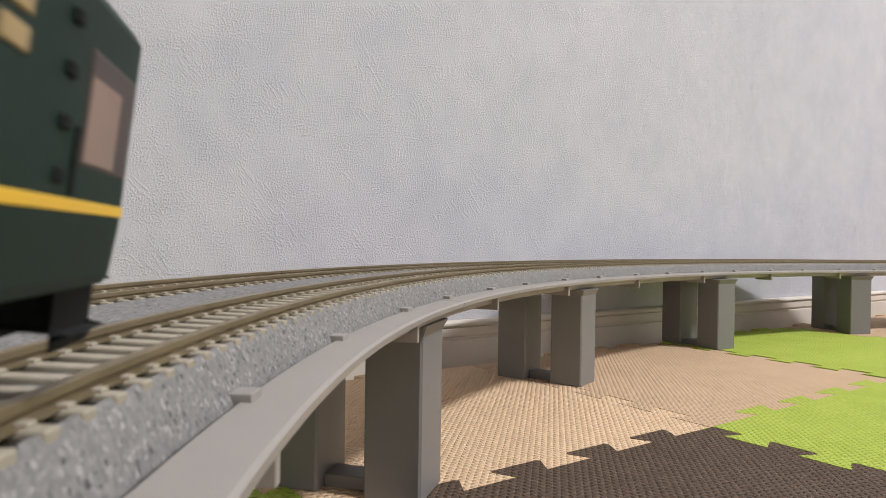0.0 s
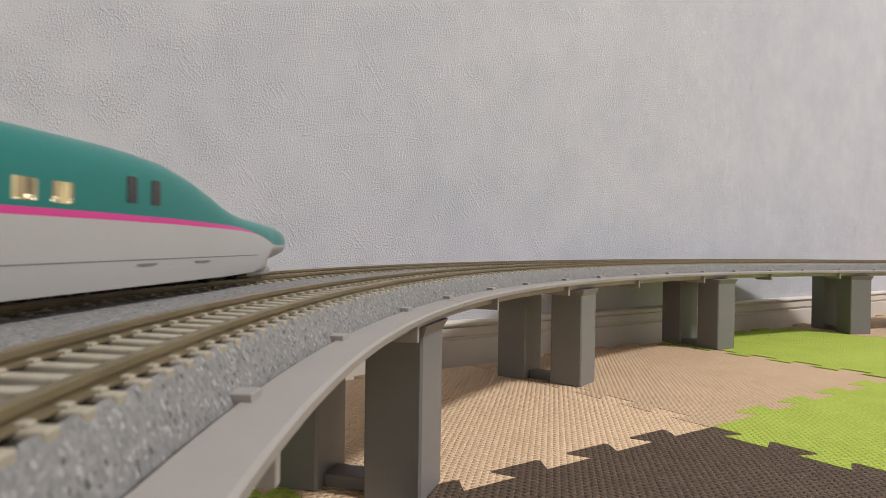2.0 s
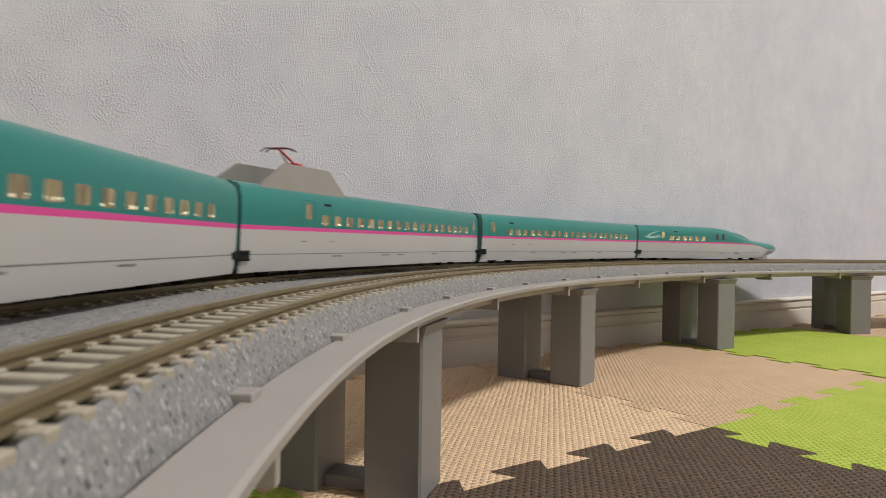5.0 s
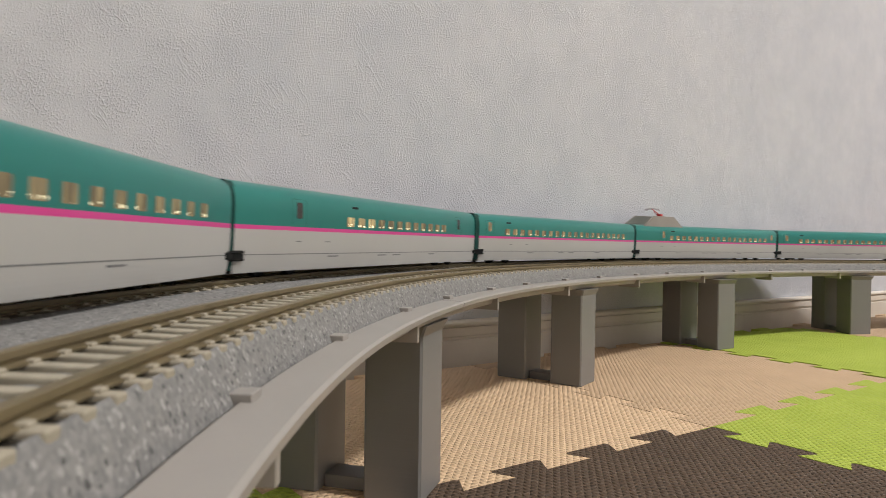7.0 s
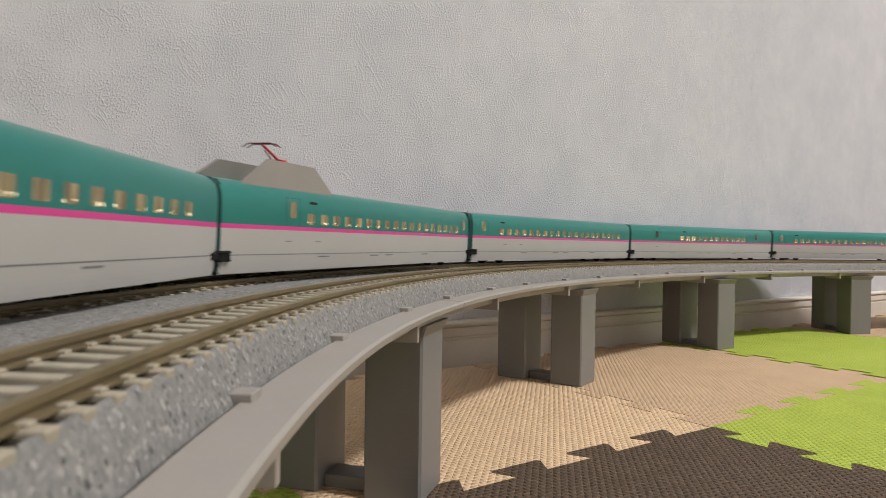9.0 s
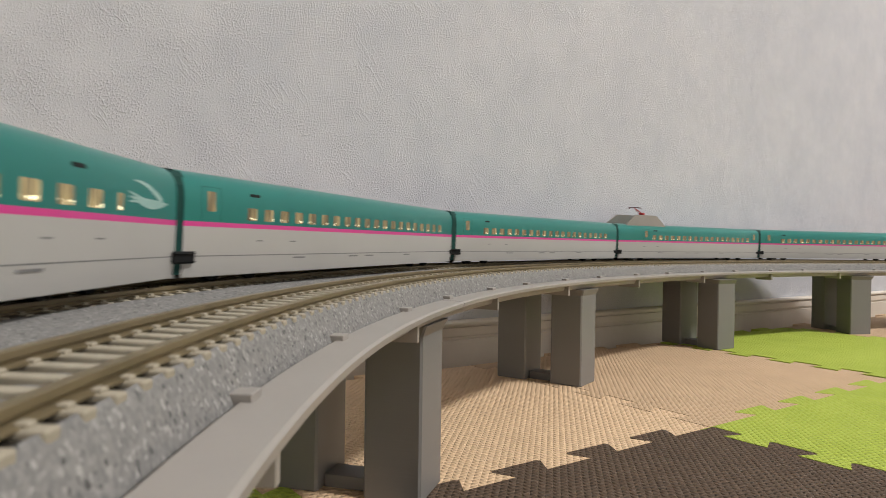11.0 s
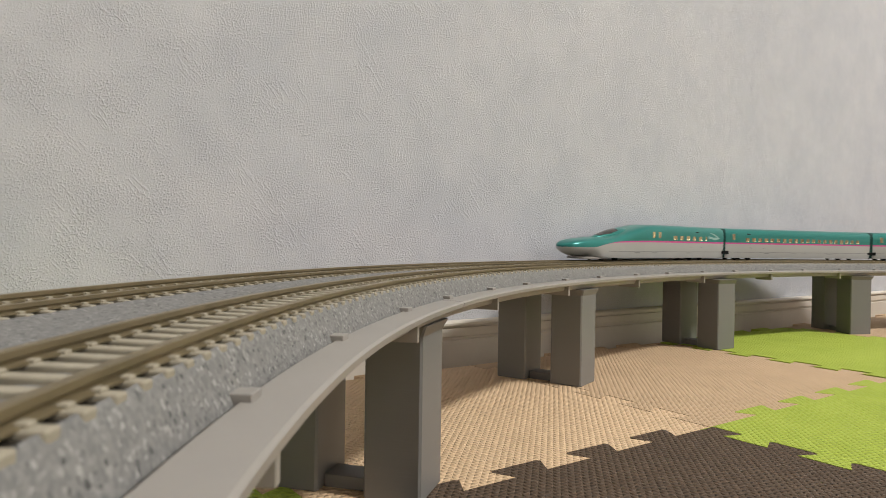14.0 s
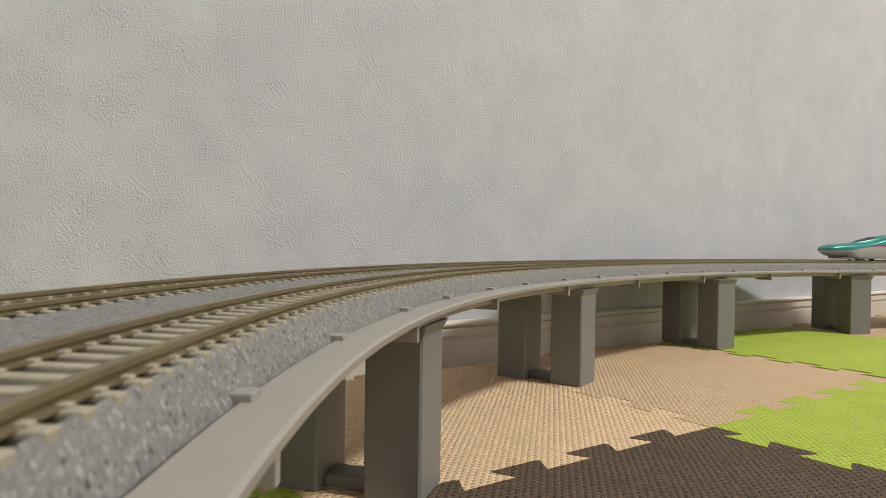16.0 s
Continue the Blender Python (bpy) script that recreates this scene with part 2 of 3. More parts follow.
def baseboard():
    """Cream skirting: lower board, a groove and a rounded cap."""
    bm = bmesh.new()
    prof = [(0, FLOOR), (-5.4, FLOOR), (-5.4, 7.9), (-4.9, 8.3), (-3.9, 8.5), (-3.9, 9.5), (-5.2, 9.9), (-5.4, 10.3), (-5.4, 14.6), (-4.0, 14.8), (-4.0, 15.6), (-6.2, 15.8), (-6.4, 16.2), (-6.2, 17.2), (-5.2, 17.9), (-3.5, 18.2), (0, 18.2)]
    grid_mesh(bm, [[Vector((x, YB - 0.2 + y, z)) * M for y, z in prof] for x in (XA, XB)])
    ob = part("baseboard", bm, MAT["base"])
    ob.matrix_basis = ROOM
    return tagged(ob, "cream painted baseboard with a grooved face along the wall", "baseboard", kind="structure")


baseboard()


def ceiling_lamp():
    root = tagged(new("ceiling_lamp"), "round white ceiling lamp giving warm light", "lamp")
    bm = bmesh.new()
    bmesh.ops.create_cone(bm, cap_ends=True, segments=48, radius1=0.24, radius2=0.26, depth=0.05)
    part("housing", bm, MAT["ceil"], root).location = (0, 0, 0.085)
    bm = bmesh.new()
    bmesh.ops.create_cone(bm, cap_ends=True, segments=48, radius1=0.20, radius2=0.25, depth=0.03)
    part("diffuser", bm, lampmat, root, "glowing white diffuser", smooth=False).location = (0, 0, 0.043)
    root.location = (1.50, -0.36, 2.29)


ceiling_lamp()

# ---- foam mats ----
# Mat axes: u along the wall, v towards it, from the corner where four mats meet.
MAT0 = Matrix.Translation(Vector((84.1, 213.9, 0)) * M) @ ROOM
DEPTH = 7.0


def tooth_edge(a, b, base, first, period, axis):
    """Points along a mat border from a to b (a < b) with dovetail tabs. axis 0: runs along u, tabs reach to +v; axis 1: runs along v, tabs reach to +u."""
    pts = [(a, base - DEPTH / 2)]
    c = first
    while c - 0.32 * period < a + 2:
        c += period
    while c + 0.32 * period < b - 2:
        n, h = 0.19 * period, 0.31 * period
        lo, hi = base - DEPTH / 2, base + DEPTH / 2
        pts += [(c - n, lo), (c - n - 0.5, lo + 0.8), (c - h, hi - 0.9), (c - h + 0.8, hi), (c + h - 0.8, hi), (c + h, hi - 0.9), (c + n + 0.5, lo + 0.8), (c + n, lo)]
        c += period
    if axis == 1:
        n, h = 0.19 * period, 0.31 * period
        if c - h < b - 8:
            lo, hi, e = base - DEPTH / 2, base + DEPTH / 2, b - 3.9
            pts += [(c - n, lo), (c - n - 0.5, lo + 0.8), (c - h, hi - 0.9), (c - h + 0.8, hi), (e, hi), (e, lo)]
    pts.append((b, base - DEPTH / 2))
    return pts if axis == 0 else [(q, p) for p, q in pts]


US = [-454, -298, -134, 2, 153, 303, 453, 603, 753]
VS = [-450, -300, -148, 2.5, 130]
# (2, 3) is a beige mat too, with its brighter light painted in
COLOURS = {(2, 3): "cream", (3, 3): "beige", (4, 3): "green", (5, 3): "beige", (1, 3): "green", (0, 3): "beige", (6, 3): "beige", (7, 3): "beige",
           (2, 2): "brown", (3, 2): "green", (4, 2): "beige", (5, 2): "brown", (1, 2): "beige", (0, 2): "beige", (6, 2): "beige", (7, 2): "green"}


def foam_mats():
    words = {"beige": "tan beige", "cream": "paint-lit beige", "green": "lime green", "brown": "dark brown"}
    for i in range(len(US) - 1):
        for j in range(len(VS) - 1):
            u0, u1, v0, v1 = US[i], US[i + 1], VS[j], VS[j + 1]
            key = COLOURS.get((i, j), ("beige", "brown", "beige", "green")[(i * 2 + j) % 4])
            fu = (-19.5 - 27.6 * 20, 27.6) if i <= 2 else (39 - 29.5 * 20, 29.5)
            gap = 0.18
            gl, gr = (1.5 if i == 4 and j == 3 else gap), (1.2 if i == 3 and j == 3 else gap)
            low = [(p, q + gap) for p, q in tooth_edge(u0, u1, v0, *fu, 0)]
            high = [(p, q - gap) for p, q in tooth_edge(u0, u1, v1, *fu, 0)]
            left = [(p + gl, q) for p, q in tooth_edge(v0, v1, u0, -16.2 + 11.4 - 22.9 * 30, 22.9, 1)]
            right = [(p - gr, q) for p, q in tooth_edge(v0, v1, u1, -16.2 + 11.4 - 22.9 * 30, 22.9, 1)]
            if i == 2 and j == 3:
                right = [(p + 6, q) for p, q in right]
            if i == 3 and j == 3:
                left = [(p + 6, q) for p, q in left]
            # corners: keep the loop simple by meeting the borders in their common corner
            low[0] = left[0] = (left[0][0], low[0][1])
            low[-1] = right[0] = (right[0][0], low[-1][1])
            high[0] = left[-1] = (left[-1][0], high[0][1])
            high[-1] = right[-1] = (right[-1][0], high[-1][1])
            loop = low[:-1] + right[:-1] + high[::-1][:-1] + left[::-1][:-1]
            bm = bmesh.new()
            lift = 0.06 * ((i + 2 * j) % 4)
            top = [bm.verts.new(Vector((p, q, lift)) * M) for p, q in loop]
            bot = [bm.verts.new(Vector((p, q, FLOOR)) * M) for p, q in loop]
            n = len(loop)
            for k in range(n):
                bm.faces.new((top[k], bot[k], bot[(k + 1) % n], top[(k + 1) % n]))
            rim = [bm.edges.get((top[k], top[(k + 1) % n])) for k in range(n)]
            bmesh.ops.triangle_fill(bm, use_beauty=True, use_dissolve=False, edges=rim, normal=(0, 0, 1))
            bmesh.ops.recalc_face_normals(bm, faces=bm.faces)
            ob = part("foam_mat", bm, MAT[key])
            ob.matrix_basis = MAT0
            tagged(ob, words[key] + " foam jigsaw mat with woven relief on the floor", "foam mat", "jigsaw floor mats")


foam_mats()

# ---- viaduct ----
CEN = SP / 2          # deck centre from the far track's centre
LEDGE, TOP, SOFFIT = 32.0, RAIL - 6.1, RAIL - 10.0
JOINTS = [-437, -277, -117, 43, 203, 363, 523, 683]


def sweep(bm, s0, s1, prof, step=6.0, caps=True, closed=True):
    """Sweep a profile (offset from the deck centre, z) along the line."""
    n = max(1, int(round((s1 - s0) / step)))
    rows = [[at(s0 + (s1 - s0) * k / n, CEN + o, z) for o, z in prof] for k in range(n + 1)]
    vv = grid_mesh(bm, rows, closed)
    if caps and closed:
        bm.faces.new(vv[0][::-1])
        bm.faces.new(vv[-1])
    return bm


DECK_PROF = [(-LEDGE, TOP), (-26.0, TOP), (-26.0, TOP - 1), (26.0, TOP - 1), (26.0, TOP), (LEDGE - 0.4, TOP - 0.15), (LEDGE, TOP - 0.5), (LEDGE - 0.1, TOP - 1.5),
             (LEDGE - 0.4, TOP - 1.75), (29.3, TOP - 1.9), (28.9, SOFFIT + 0.4), (28.3, SOFFIT), (-28.3, SOFFIT), (-28.9, SOFFIT + 0.4), (-29.3, TOP - 1.9), (-LEDGE + 0.2, TOP - 1.75)]


def viaduct_section(s0, s1):
    root = tagged(new("viaduct_section"), "light grey plastic curved viaduct deck section on grey piers", "viaduct", "viaduct sections")
    bm = bmesh.new()
    sweep(bm, s0 + 0.15, s1 - 0.15, DECK_PROF)
    part("deck", bm, MAT["deck"], root)
    for q in (0.191 if s0 == -277 else 0.258, 0.751):
        s = s0 + (s1 - s0) * q
        for side in (1, -1):
            bm = bmesh.new()
            m = frame_at(s, CEN, 0)
            box(bm, -0.7, 0.7, -side * (LEDGE - 1.2) if side > 0 else 20, -20 if side > 0 else LEDGE - 1.2, SOFFIT - 1.7, TOP - 1.0, m, 0.15)
            part("bracket", bm, MAT["deck"], root)
    for r in ((7, 39, 81, 129) if s0 == -277 else (7, 50, 87, 129)):
        for side in (1, -1):
            bm = bmesh.new()
            m = frame_at(s0 + r, CEN + side * 25.9, 0)
            box(bm, -2.6, 0.4, -1.2, 1.2, TOP - 0.9, TOP + 0.75, m, 0.12)
            part("clip", bm, MAT["deck"], root)
    return root


def rail_profile(c, z):
    return [(c - 0.95, z - 1.3), (c - 0.95, z - 1.12), (c - 0.25, z - 1.0), (c - 0.25, z - 0.75), (c - 0.5, z - 0.6), (c - 0.5, z - 0.05), (c - 0.42, z),
            (c + 0.42, z), (c + 0.5, z - 0.05), (c + 0.5, z - 0.6), (c + 0.25, z - 0.75), (c + 0.25, z - 1.0), (c + 0.95, z - 1.12), (c + 0.95, z - 1.3)]


def sleeper_mesh():
    bm = bmesh.new()
    box(bm, -0.8, 0.8, -6.95, 6.95, -2.2, -1.2, None, 0.2)
    for y in (-4.5, 4.5):
        for d in (-1, 1):
            box(bm, -0.5, 0.5, y + d * 0.95 - 0.42, y + d * 0.95 + 0.42, -1.5, -0.88, None, 0.16)
    return mesh_of("sleeper", bm, MAT["sleeper"])


SLEEPER = sleeper_mesh()


def ballast_z(o):
    """Height of the gravel over the deck's width, from the rail: lower between the rails, hollow under each of them."""
    a = abs(o)
    if a >= 23.1:
        return -1.5 - 4.95 * ((a - 23.1) / 2.35) ** 1.25
    d = abs(a - CEN)
    if d > 7.2:
        return -1.5
    return -2.6 if 3.0 < d < 6.0 else -1.72


def track_section(s0, s1, fine):
    root = tagged(new("track_section"), "double model track, brown rails and pale sleepers in grey gravel", "track", "track sections")
    bm = bmesh.new()
    step = 0.6 if fine else 3.0
    flat = 92 if fine else 46
    slope = [23.1 + 2.35 * k / 14 for k in range(15)] if fine else [23.1, 24.0, 25.45]
    offs = [-q for q in slope[::-1]] + [-23.1 + 46.2 * k / flat for k in range(1, flat)] + slope
    n = int((s1 - s0 - 0.1) / step)
    rows = []
    for k in range(n + 1):
        s = s0 + 0.05 + (s1 - s0 - 0.1) * k / n
        row = []
        for o in offs:
            z = RAIL + ballast_z(o)
            p = at(s, CEN + o, z)
            if abs(o) < 25.4:
                p.z += (noise.noise(p * 1500) * 0.10 + noise.noise(p * 300) * 0.05) * M
                if abs(o) > 23.0:
                    p += Vector((noise.noise(p * 800 + Vector((7, 0, 0))), noise.noise(p * 800 + Vector((0, 9, 0))), 0)) * 0.06 * M
            row.append(p)
        rows.append(row)
    grid_mesh(bm, rows)
    bmesh.ops.recalc_face_normals(bm, faces=bm.faces)
    part("ballast_bed", bm, MAT["ballast"], root, "grey moulded gravel bed", smooth=True)
    for c in (-CEN, CEN):
        for g, dz in ((-4.5, 4.5), (4.5, -4.5)):
            bm = bmesh.new()
            sweep(bm, s0 + 0.1, s1 - 0.1, rail_profile(c + g, RAIL + dz * math.sin(CANT)), 5.0)
            part("rail", bm, MAT["rail"], root, "brown metal rail")
            # bed bar, coloured dark to stand in for shade between the sleepers
            bm = bmesh.new()
            q = c + g
            sweep(bm, s0 + 0.1, s1 - 0.1, [(q - 1.35, RAIL - 2.9), (q - 1.35, RAIL - 1.85), (q + 1.35, RAIL - 1.85), (q + 1.35, RAIL - 2.9)], 5.0)
            part("shaded_rail_bed", bm, MAT["bed"], root, "dark brown bed under the rail, shade painted in")
        k = math.ceil(s0 / 4.4)
        while k * 4.4 < s1 - 0.5:
            shared("sleeper", SLEEPER, root, frame_at(k * 4.4, CEN + c, RAIL, CANT))
            k += 1
    return root


def pier(s, o=42.0, turn=0.0, base=0.0):
    """Two square columns on a foot bar, flaring out under the deck; o: the inner column's centre."""
    root = tagged(new("viaduct_pier"), "dark grey printed plastic pier with square columns on a foot bar", "pier", "viaduct piers")
    m = frame_at(s, o, 0) @ Matrix.Rotation(radians(turn), 4, "Z")
    zc = SOFFIT - 0.05
    c = 0.55
    for y in (0, 25.7):
        bm = bmesh.new()
        rows = []
        for g, z in ((-0.3, base), (0, base + 0.4), (0, zc - 2.6), (0.1, zc - 2.3), (1.1, zc - 0.2), (1.15, zc)):
            x1, y0, y1 = 8.0 + g * 0.9, y - 7.4 - g, y + 6.5 + g
            ring = [(-x1 + c, y0), (x1 - c, y0), (x1, y0 + c), (x1, y1 - c), (x1 - c, y1), (-x1 + c, y1), (-x1, y1 - c), (-x1, y0 + c)]
            rows.append([Vector((p, q, z)) * M for p, q in ring])
        vv = grid_mesh(bm, rows, True)
        bm.faces.new(vv[-1])
        bm.faces.new(vv[0][::-1])
        bmesh.ops.recalc_face_normals(bm, faces=bm.faces)
        part("column", bm, MAT["pier"], root)
    bm = bmesh.new()
    box(bm, -4.0, 4.0, 6.4, 18.4, base, base + 3.2, None, 0.3)
    part("foot_bar", bm, MAT["pier"], root)
    root.matrix_basis = m
    return root


PIERS = {-117: (-132.2, 37.4, -1), 43: (25, 40.2, 2), 203: (184.6, 43.6, -6), 363: (347, 41.6, -14)}


def build_viaduct():
    for a, b in zip(JOINTS, JOINTS[1:]):
        viaduct_section(a, b)
        track_section(a, b, a < 30)
        pier(*PIERS.get(a, (a - 18.0, 42.0)))


build_viaduct()

# ---- trains ----
PITCH = 156.25


def half_width(z, zb, zt, w, low=1.55):
    """Half width of a rounded body section at height z."""
    zm = zb + (zt - zb) * 0.5
    r = (z - zm) / (zt - zm) if z > zm else (zm - z) / ((zm - zb) * low)
    e = 3.6 + (1.6 * max(0.0, min(1.0, (zt - 15) / 6)) if z > zm else 0.0)  # the full-height roof has a tighter shoulder
    return w * max(0.0, 1 - min(1, abs(r)) ** e) ** (1 / e)


def section(st, z):
    """Half width of a station at height z, with the hollowed chin of a nose."""
    y = half_width(z, st[1], st[2], st[3], st[6] if len(st) > 6 else 1.55)
    if len(st) > 7 and z < 7.7:
        u = max(0.0, min(1.0, (z - st[1]) / (7.7 - st[1])))
        y *= 1 - st[7] * (1 - (0.12 + 0.88 * math.sin(u * math.pi / 2) ** 0.75))
    return y


def skin(bm, stations, lo, hi, n, swell=0.0):
    """One colour band of a car body, both sides. stations: (x, zb, zt, w, zc): lo and hi give the band's heights at a station."""
    for side in (1, -1):
        rows = []
        for st in stations:
            x, zb, zt, w = st[:4]
            a, b = lo(st), hi(st)
            row = []
            for k in range(n + 1):
                q = k / n
                z = a + (b - a) * (math.sin(q * math.pi / 2) if b >= zt - 1e-6 else q)
                y = section(st, z)
                row.append(Vector((x, side * (y + swell), z)) * M)
            rows.append(row)
        grid_mesh(bm, rows)
    bmesh.ops.remove_doubles(bm, verts=bm.verts, dist=0.00002)
    bmesh.ops.recalc_face_normals(bm, faces=bm.faces)


ZB, ZT, WB = 1.6, 22.0, 10.2


def wall_panel(bm, x0, x1, z0, z1, side, out, zb=ZB, zt=ZT, w=WB, corner=0.25):
    """A small pane that lies on the curved side of a car."""
    c = min(corner, (z1 - z0) * 0.4, (x1 - x0) * 0.4)
    n = max(2, int((z1 - z0) / 0.7))
    zs = [z0, z0 + c] + [z0 + c + (z1 - z0 - 2 * c) * k / n for k in range(1, n)] + [z1 - c, z1]
    loops = []
    for z in zs:
        d = c if z in (z0, z1) else 0
        y = half_width(z, zb, zt, w)
        loops.append([(x0 + d, y - 0.3, z), (x0 + d, y + out, z), (x1 - d, y + out, z), (x1 - d, y - 0.3, z)])
    grid_mesh(bm, [[Vector((x, side * y, z)) * M for x, y, z in row] for row in loops])
    bmesh.ops.recalc_face_normals(bm, faces=bm.faces)


def bogie(root, x):
    bm = bmesh.new()
    box(bm, x - 9, x + 9, -5.5, 5.5, 1.4, 4.0, None, 0.4)
    for dx in (-6.5, 6.5):
        for y in (-4.2, 4.2):
            r = bmesh.ops.create_cone(bm, cap_ends=True, segments=20, radius1=2.6 * M, radius2=2.6 * M, depth=1.4 * M)
            bmesh.ops.transform(bm, matrix=Matrix.Translation(Vector((x + dx, y, 2.6)) * M) @ Matrix.Rotation(radians(90), 4, "X"), verts=r["verts"])
    part("bogie", bm, MAT["dark"], root, "black bogie with wheels")


def end_wall(root, x, d):
    """Rubber gangway plate and coupler at a car's end; d: +1 at the front."""
    bm = bmesh.new()
    ring = []
    for xx, k in ((x - d * 0.6, 0.985), (x + d * 2.4, 0.975)):
        row = []
        for q in range(25):
            a = math.pi * 2 * q / 24
            z = 11.8 + 10.1 * k * math.sin(a)
            row.append(Vector((xx, math.copysign(half_width(z, ZB, ZT + 0.3, WB) * k, math.cos(a)) if abs(math.cos(a)) > 0.01 else 0, z)) * M)
        ring.append(row[:-1])
    vv = grid_mesh(bm, ring, True)
    bm.faces.new(vv[1])
    bmesh.ops.recalc_face_normals(bm, faces=bm.faces)
    part("gangway", bm, MAT["gap"], root, "dark green rubber gangway")
    bm = bmesh.new()
    box(bm, x - d * 2.4, x + d * 2.6, -10.6, 10.6, 4.7, 6.2, None, 0.4)
    box(bm, x - d * 0.9, x + d * 2.2, -9.4, 9.4, 3.3, 4.9, None, 0.4)
    box(bm, x - d * 0.2, x + d * 1.9, -7.0, 7.0, 1.6, 3.6, None, 0.4)
    part("coupler", bm, MAT["dark"], root, "black coupler block")


def shell(root, stations):
    bm = bmesh.new()
    skin(bm, stations, lambda s: s[1], lambda s: s[4] - s[5], 9)
    grid_mesh(bm, [[Vector((st[0], section(st, st[1]) * k, st[1])) * M for k in (-1, -0.5, 0, 0.5, 1)] for st in stations])
    bmesh.ops.remove_doubles(bm, verts=bm.verts, dist=0.00002)
    bmesh.ops.recalc_face_normals(bm, faces=bm.faces)
    part("lower_body", bm, MAT["white_paint"], root, "white painted lower side", smooth=True)
    bm = bmesh.new()
    skin(bm, stations, lambda s: s[4] - s[5], lambda s: s[4], 1)
    part("stripe", bm, MAT["pink_paint"], root, "pink waist stripe", smooth=True)
    bm = bmesh.new()
    skin(bm, stations, lambda s: s[4], lambda s: s[2], 12)
    part("upper_body", bm, MAT["green_paint"], root, "metallic green upper body and roof", smooth=True)
    bm = bmesh.new()
    box(bm, min(s[0] for s in stations) + 3, min(36, max(s[0] for s in stations) - 3), -8.5, 8.5, 1.8, 2.6)
    part("underframe", bm, MAT["dark"], root)


def groove_line(root, x0, x1, proud=0.14):
    for side in (1, -1):
        bm = bmesh.new()
        wall_panel(bm, x0, x1, 5.54, 5.76, side, 0.05, corner=0.05)
        part("groove", bm, MAT["line"], root)
        bm = bmesh.new()
        wall_panel(bm, x0, x1, ZB + 0.05, 5.52, side, proud, corner=0.08)
        part("skirt", bm, MAT["white_paint"], root)


def vents(root, xs):
    for x in (-52, -39):
        for side in (1, -1):
            bm = bmesh.new()
            wall_panel(bm, x - 1.2, x + 1.2, 8.6, 8.85, side, 0.02, corner=0.05)
            part("side_mark", bm, MAT["line"], root)
    for x in xs:
        for side in (1, -1):
            bm = bmesh.new()
            wall_panel(bm, x - 2.6, x + 2.6, 4.75, 5.1, side, 0.19, corner=0.1)
            part("skirt_vent", bm, MAT["line"], root)


def windows(root, xs, w, z0=12.95, z1=15.6, bright=0, sides=(1, -1), mat="window"):
    for k, x in enumerate(xs):
        for side in sides:
            bm = bmesh.new()
            wall_panel(bm, x - w / 2, x + w / 2, z0, z1, side, 0.03)
            part("window", bm, MAT["lamp_window" if k < bright else mat], root, "lit window with warm interior")


def doors(root, xs, pane="window"):
    for x in xs:
        for side in (1, -1):
            bm = bmesh.new()
            for a, b, c, e in ((x - 2.88, x - 2.80, 12.3, 19.0), (x + 2.80, x + 2.88, 12.3, 19.0), (x - 2.9, x + 2.9, 18.95, 19.03)):
                wall_panel(bm, a, b, c, e, side, 0.015, corner=0.02)
            part("door_seam", bm, MAT["gap"], root)
            bm = bmesh.new()
            wall_panel(bm, x - 1.25, x + 1.25, 14.3, 18.2, side, 0.03)
            part("door_window", bm, MAT[pane], root, "narrow door window")


def display(root, x):
    for side in (1, -1):
        bm = bmesh.new()
        wall_panel(bm, x - 1.8, x + 1.8, 18.0, 18.65, side, 0.03)
        part("destination_display", bm, MAT["dark"], root, "small dark destination display")


def plain_stations(x0, x1):
    return [(x0 + (x1 - x0) * k / 10, ZB, ZT, WB, 12.25, 0.95) for k in range(11)]


def hood(root, x0, x1, zt, front, back):
    """Grey insulator cover plates beside the pantograph, joined by a low deck."""
    for side in (1, -1):
        bm = bmesh.new()
        prof = [(x0, ZT - 3.2), (x1, ZT - 3.2), (x1 - front, zt), (x0 + back, zt)]
        vv = []
        for o in (8.6, 7.7):
            vv.append([bm.verts.new(Vector((x, side * (o - (0.9 if z > ZT else -0.2)), z)) * M) for x, z in prof])
        bm.faces.new(vv[0])
        bm.faces.new(vv[1][::-1])
        for i in range(4):
            j = (i + 1) % 4
            bm.faces.new((vv[0][i], vv[1][i], vv[1][j], vv[0][j]))
        bmesh.ops.recalc_face_normals(bm, faces=bm.faces)
        part("cover_plate", bm, MAT["hood"], root, "grey pantograph cover plate")


def rod(bm, a, b, r):
    a, b = Vector(a) * M, Vector(b) * M
    q = (b - a).to_track_quat("Z", "Y").to_matrix().to_4x4()
    res = bmesh.ops.create_cone(bm, cap_ends=True, segments=8, radius1=r * M, radius2=r * M, depth=(b - a).length)
    bmesh.ops.transform(bm, matrix=Matrix.Translation((a + b) / 2) @ q, verts=res["verts"])


